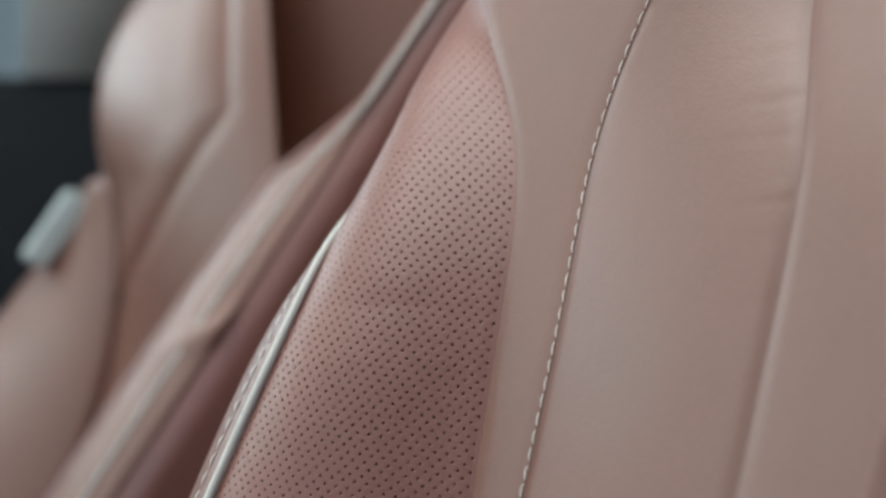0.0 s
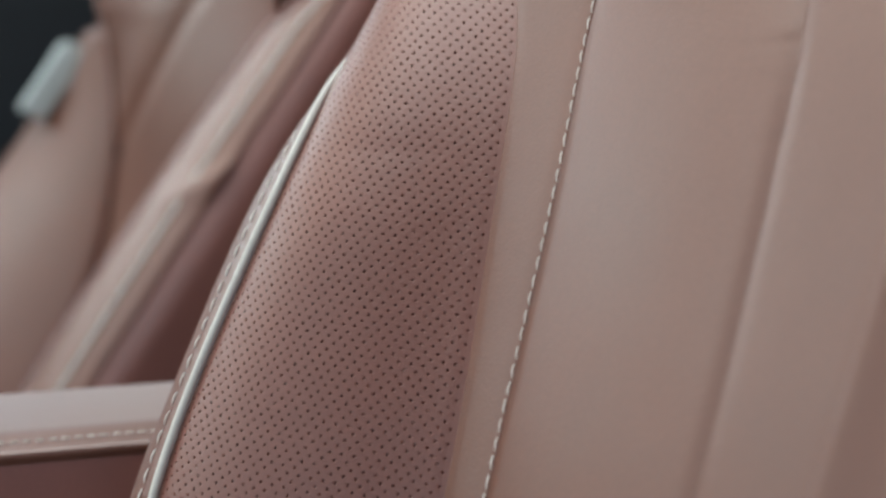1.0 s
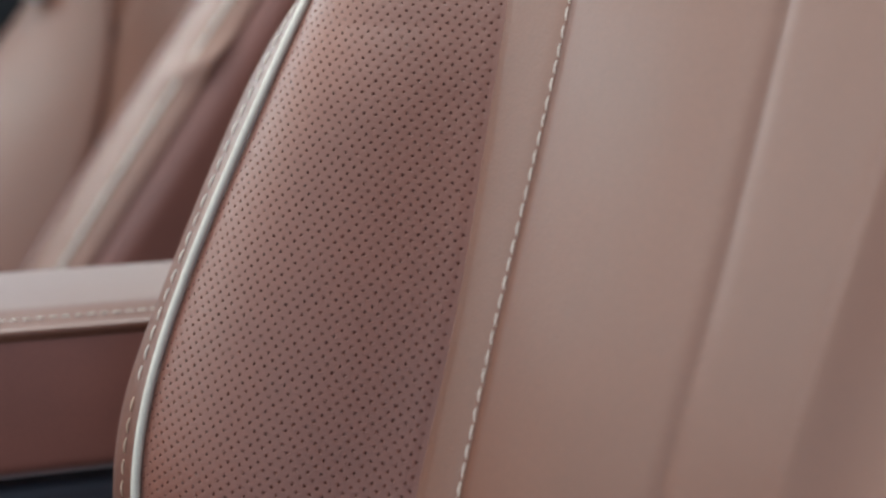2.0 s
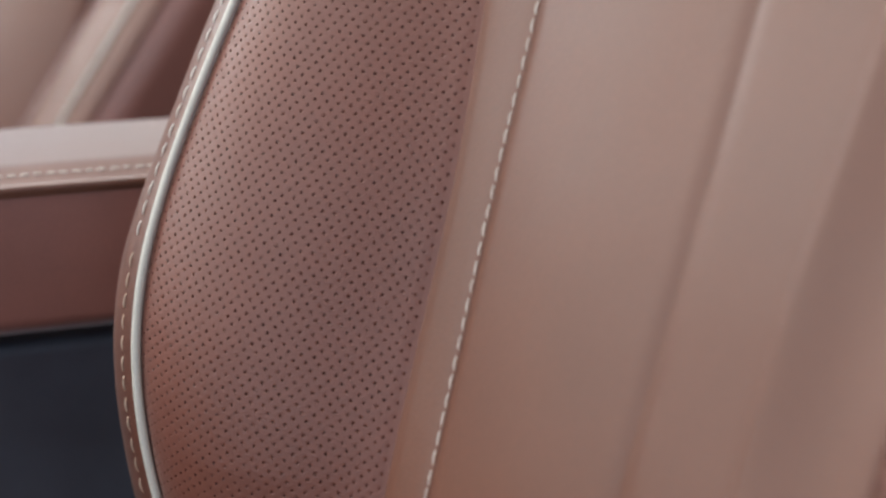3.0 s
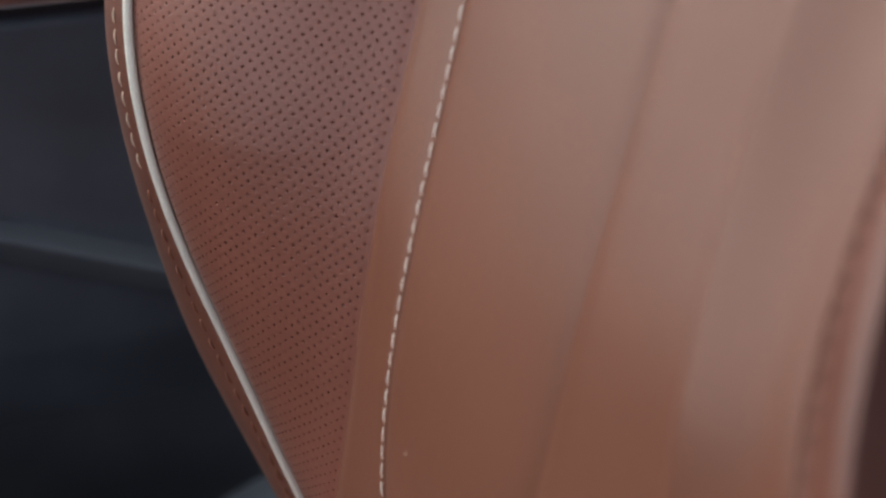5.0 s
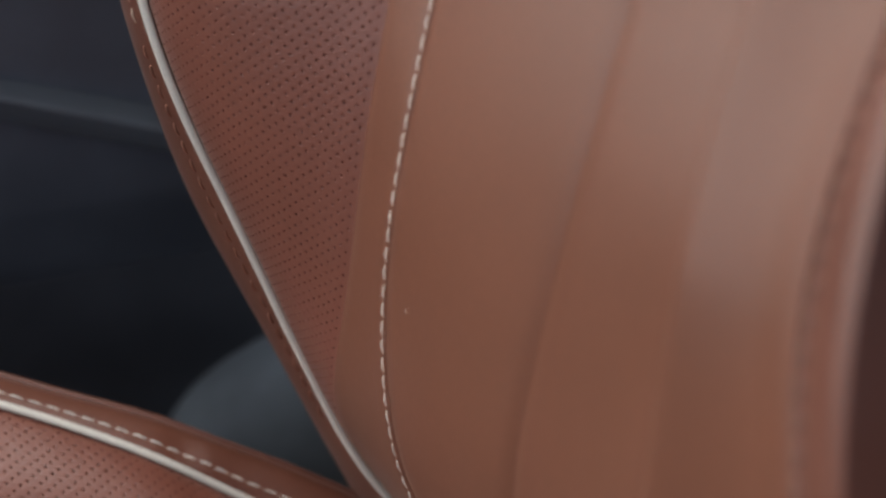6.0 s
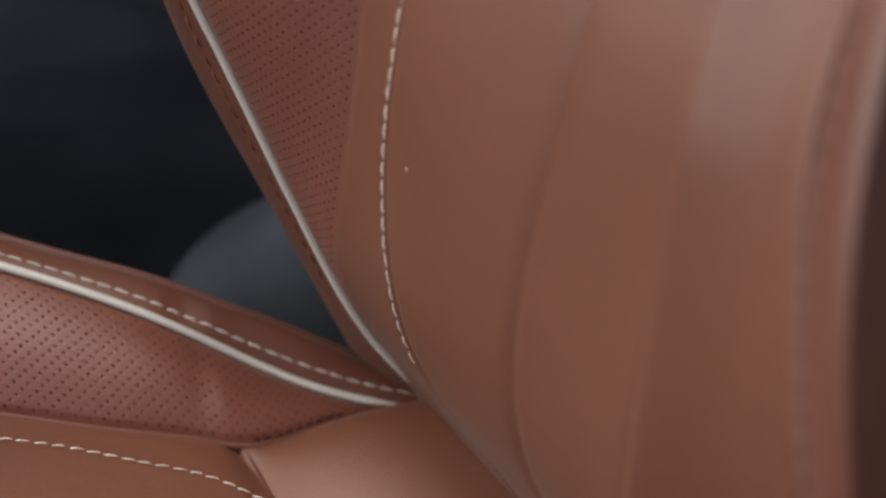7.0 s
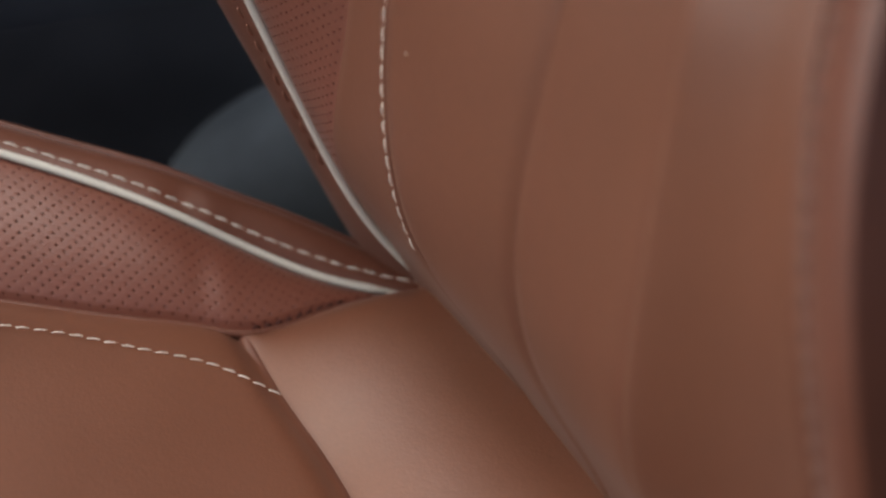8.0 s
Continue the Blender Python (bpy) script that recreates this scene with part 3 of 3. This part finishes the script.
sew(stitch_mesh("seam_stitch", 0.0030, 0.0008, RED_THREAD), CSEAM(xs) + np.array((0, -0.0004, 0.0002)), np.tile((0.1, -0.3, 1.0), (40, 1)), 0.0046, front, lift=0.0022, name="seam_stitch")
xs = np.linspace(-0.19, 0.128, 90)
tube("seam_welt", CSEAM(xs) + np.array((0, 0, -0.0022)), 0.0016, SHADE_LEATHER, seat, sides=8)
ys = np.linspace(0.10, 0.4395, 60)
tube("seam_welt", np.stack([CROSS_X(ys), ys, deck(CROSS_X(ys), ys) - 0.0042], axis=-1), 0.0024, SHADE_LEATHER, seat, sides=8)
mesh_part("cushion_body", *slab([(-0.30, 0.0), (0.24, 0.0), (0.24, EYE_Z - 0.555), (0.0, EYE_Z - 0.475), (-0.30, EYE_Z - 0.39)], 0.09, 0.43), BLACK_TRIM, seat, "dark seat base under the cushion", smooth=False)


# ---- centre console with the armrest ----
console = thing("centre_console", (0.1, 0.67, 0.0), "black centre console with a tan leather armrest box beside the seat", "centre console")


def profile_sweep(name, section, x0, x1, mat, label, parent, steps=40, bend=None):
    """A run along the car of one section, given in Y and height."""
    xs = np.linspace(x0, x1, steps)
    verts = [(x, y, EYE_Z + z + (bend(x) if bend else 0)) for x in xs for y, z in section]
    k = len(section)
    faces = [(j * k + i, j * k + (i + 1) % k, (j + 1) * k + (i + 1) % k, (j + 1) * k + i) for j in range(steps - 1) for i in range(k)]
    faces += [tuple(range(k)), tuple((steps - 1) * k + i for i in range(k))[::-1]]
    return mesh_part(name, verts, faces, mat, parent, label)


def rounded(corners, r, n=5):
    """A polygon in Y and height with rounded corners."""
    out = []
    for i, c in enumerate(corners):
        c = np.array(c)
        a, b = np.array(corners[i - 1]), np.array(corners[(i + 1) % len(corners)])
        p, q = c + (a - c) / np.linalg.norm(a - c) * r, c + (b - c) / np.linalg.norm(b - c) * r
        for t in np.linspace(0, 1, n):
            out.append(tuple((1 - t) ** 2 * p + 2 * t * (1 - t) * c + t * t * q))
    return out


lid = profile_sweep("armrest_lid", rounded([(0.6118, -0.1824), (0.629, -0.1776), (0.686, -0.1758), (0.702, -0.184), (0.702, -0.205), (0.620, -0.205)], 0.0035),
                    -0.35, 0.30, LID_LEATHER, "pale-shining tan leather armrest lid", console)
profile_sweep("armrest_box", rounded([(0.6138, -0.1842), (0.690, -0.1842), (0.690, -0.2447), (0.615, -0.2447), (0.6060, -0.2387)], 0.004),
              -0.35, 0.30, LIFTED_LEATHER, "tan leather side of the armrest box, light put into its colour", console)
xs = np.linspace(-0.30, 0.28, 60)
sew(stitch_mesh("stitch", 0.0034, 0.00036, THREAD), np.stack([xs, np.full_like(xs, 0.6205), np.full_like(xs, EYE_Z - 0.1800)], axis=-1), np.tile((0, -0.5, 1.0), (60, 1)), 0.0050, lid, lift=0.0003)
profile_sweep("console_upper", rounded([(0.628, -0.254), (0.69, -0.254), (0.70, -0.62), (0.642, -0.42)], 0.006), -0.35, 0.30, UPPER_TRIM, "dark slate soft-touch console side", console)
bead = profile_sweep("console_bead", rounded([(0.622, -0.3475), (0.64, -0.343), (0.66, -0.366), (0.629, -0.3625)], 0.003), -0.35, 0.30, RIDGE_TRIM, "slate grey bead along the console side", console,
                     bend=lambda x: -0.40 * x if x > -0.1 else 0.04)
profile_sweep("console_lower", rounded([(0.648, -0.36), (0.70, -0.36), (0.74, -0.95), (0.69, -0.95)], 0.01), -0.35, 0.30, BLACK_TRIM, "black lower console side", console)

# grey felt trim between the console and the seat
bm = bmesh.new()
bmesh.ops.create_uvsphere(bm, u_segments=40, v_segments=24, radius=1.0)
for v in bm.verts:
    c = v.co
    sq = [math.copysign(abs(a) ** 0.7, a) for a in c]
    v.co = Vector((0.178 + 0.135 * sq[0] + 0.015 * sq[2], 0.655 + 0.045 * sq[1], EYE_Z - 0.645 + 0.125 * sq[2]))
bm.verts.index_update()
felt = mesh_part("tunnel_trim", [v.co[:] for v in bm.verts], [[v.index for v in f.verts] for f in bm.faces], GREY_FELT)
bm.free()
tagged(felt, "rounded grey felt trim between console and seat", "trim panel")
box_part("trim_foot", (0.09, 0.63, 0.0), (0.28, 0.68, EYE_Z - 0.7), GREY_FELT, felt)

# ---- the other front seat, across the console ----
other = thing("front_seat", (0.35, 1.05, 0.0), "tan leather front seat across the console, in soft light", "car seat", "front seats")
ZO = np.linspace(-0.45, 0.20, 131)


def other_panel(name, fa, fb, puff, mat, label, nu=16, relief=None):
    u = np.linspace(0, 1, nu)
    verts = []
    for z in ZO:
        a, b = np.array([*fa(z), EYE_Z + z]), np.array([*fb(z), EYE_Z + z])
        across = b - a
        out = np.array([across[1], -across[0], 0.0])
        out /= np.linalg.norm(out)
        if out @ (np.array(EYE) - a) < 0:
            out = -out
        for k in u:
            verts.append(a + across * k + out * (puff * (1 - (2 * k - 1) ** 2) - 0.001 * (math.exp(-(k / 0.06) ** 2) + math.exp(-((1 - k) / 0.06) ** 2)) + (relief(k, z) if relief else 0.0)))
    return solid(mesh_part(name, verts, grid_faces(nu, len(ZO)), mat, other, label, toward=EYE), 0.003)


def o_front(z):
    return 0.2223 + 0.684 * z, 0.86


def o_face(z):
    # the bolster's pale front narrows away towards the shoulder
    narrow = min(max((z + 0.02) / 0.05, 0.0), 0.85)
    x, y = 0.2033 + 0.7959 * z + 0.3544 * z * z, 0.90
    fx, fy = o_front(z)
    return x + (fx - x) * narrow, y + (fy - y) * narrow


def bolster_fold(k, z):
    """A pinched fold in the leather of the bolster's front."""
    return 0.004 * math.exp(-((z + 0.104 + 0.02 * k) / 0.009) ** 2) * (1 - k)


def backrest_seam(k, z):
    """The sewn groove that runs down the backrest and swings out to its far side, with a soft pull beside it."""
    at = 0.2 if z > 0.02 else 0.2 + (0.02 - z) * 6.0
    return -0.0028 * math.exp(-((k - at) / 0.03) ** 2) + 0.0012 * math.exp(-((k - at - 0.16) / 0.09) ** 2)


def shoulder_fold(k, z):
    """A long soft pleat along the inner side of the shoulder."""
    return 0.010 * math.exp(-((k - 0.55 + 1.5 * (z - 0.03)) / 0.13) ** 2)


def lean_back(z):
    """How far the backrest leans away towards its top."""
    return 0.2 * (z - 0.09 + math.sqrt((z + 0.09) ** 2 + 0.002))


def o_mid(z):
    return 0.206 + 0.02 * z, 0.985 + lean_back(z)


def o_far(z):
    lower = 0.1124 - 0.2101 * z - 1.3503 * z * z
    return (lower if z < -0.02 else 0.1154 - 0.14 * (z + 0.02) + 4.1 * max(0, z) ** 2), 1.15 + lean_back(z)


def o_edge(z):
    if z < -0.034:
        return 0.1318 + 0.4997 * z - 1.0861 * z * z, 1.25
    return 0.1136 + 3.0 * (z + 0.034), 1.25


# side and inner bolster take the leather lightened in place of light
other_panel("seat_side", lambda z: (0.55 + 0.5 * z, 0.88), o_front, 0.006, LIFTED_LEATHER, "shaded leather side of the backrest, colour lifted in place of light")
other_panel("bolster", o_front, o_face, 0.003, LEATHER, "tan leather bolster edge with a pinched fold", nu=20, relief=bolster_fold)
other_panel("inner_bolster", o_face, lambda z: (0.40 + 0.3 * z, 1.0), 0.004, LIFTED_LEATHER, "inner face of the bolster", nu=30, relief=shoulder_fold)
other_panel("wing", lambda z: (0.40 + 0.3 * z, 1.0), lambda z: (0.21, 1.12), 0.003, LEATHER, "shaded leather behind the bolster")
other_panel("backrest", o_mid, o_far, 0.010, LEATHER, "smooth leather backrest with one sewn groove", nu=60, relief=backrest_seam)
other_panel("far_bolster", o_far, o_edge, 0.006, LEATHER, "far leather bolster")
pts = [np.array([*o_front(z), EYE_Z + z]) * 0.6 + np.array([*o_face(z), EYE_Z + z]) * 0.4 + np.array([-0.0025, -0.0018, 0]) for z in ZO]
tube("piping", pts, 0.0013, CREAM, other, "cream leather piping", sides=8)
box_part("backrest_shell", (0.42, 0.87, 0.30), (0.52, 1.26, EYE_Z + 0.2), SHADE_LEATHER, other, "dark back of the seat", bevel=0.02)
box_part("cushion", (-0.35, 0.80, 0.0), (0.42, 1.30, EYE_Z - 0.62), LEATHER, other, "tan leather cushion", bevel=0.04)

# pale belt guide on the far side of that seat
guide = mesh_part("belt_guide", *slab([(0.056, EYE_Z - 0.088), (0.074, EYE_Z - 0.098), (0.114, EYE_Z - 0.046), (0.092, EYE_Z - 0.036)], 1.20, 1.222), SATIN, smooth=False)
bev = guide.modifiers.new("round", "BEVEL")
bev.width, bev.segments = 0.004, 3
tagged(guide, "pale satin seat belt guide on the far bolster", "belt guide")
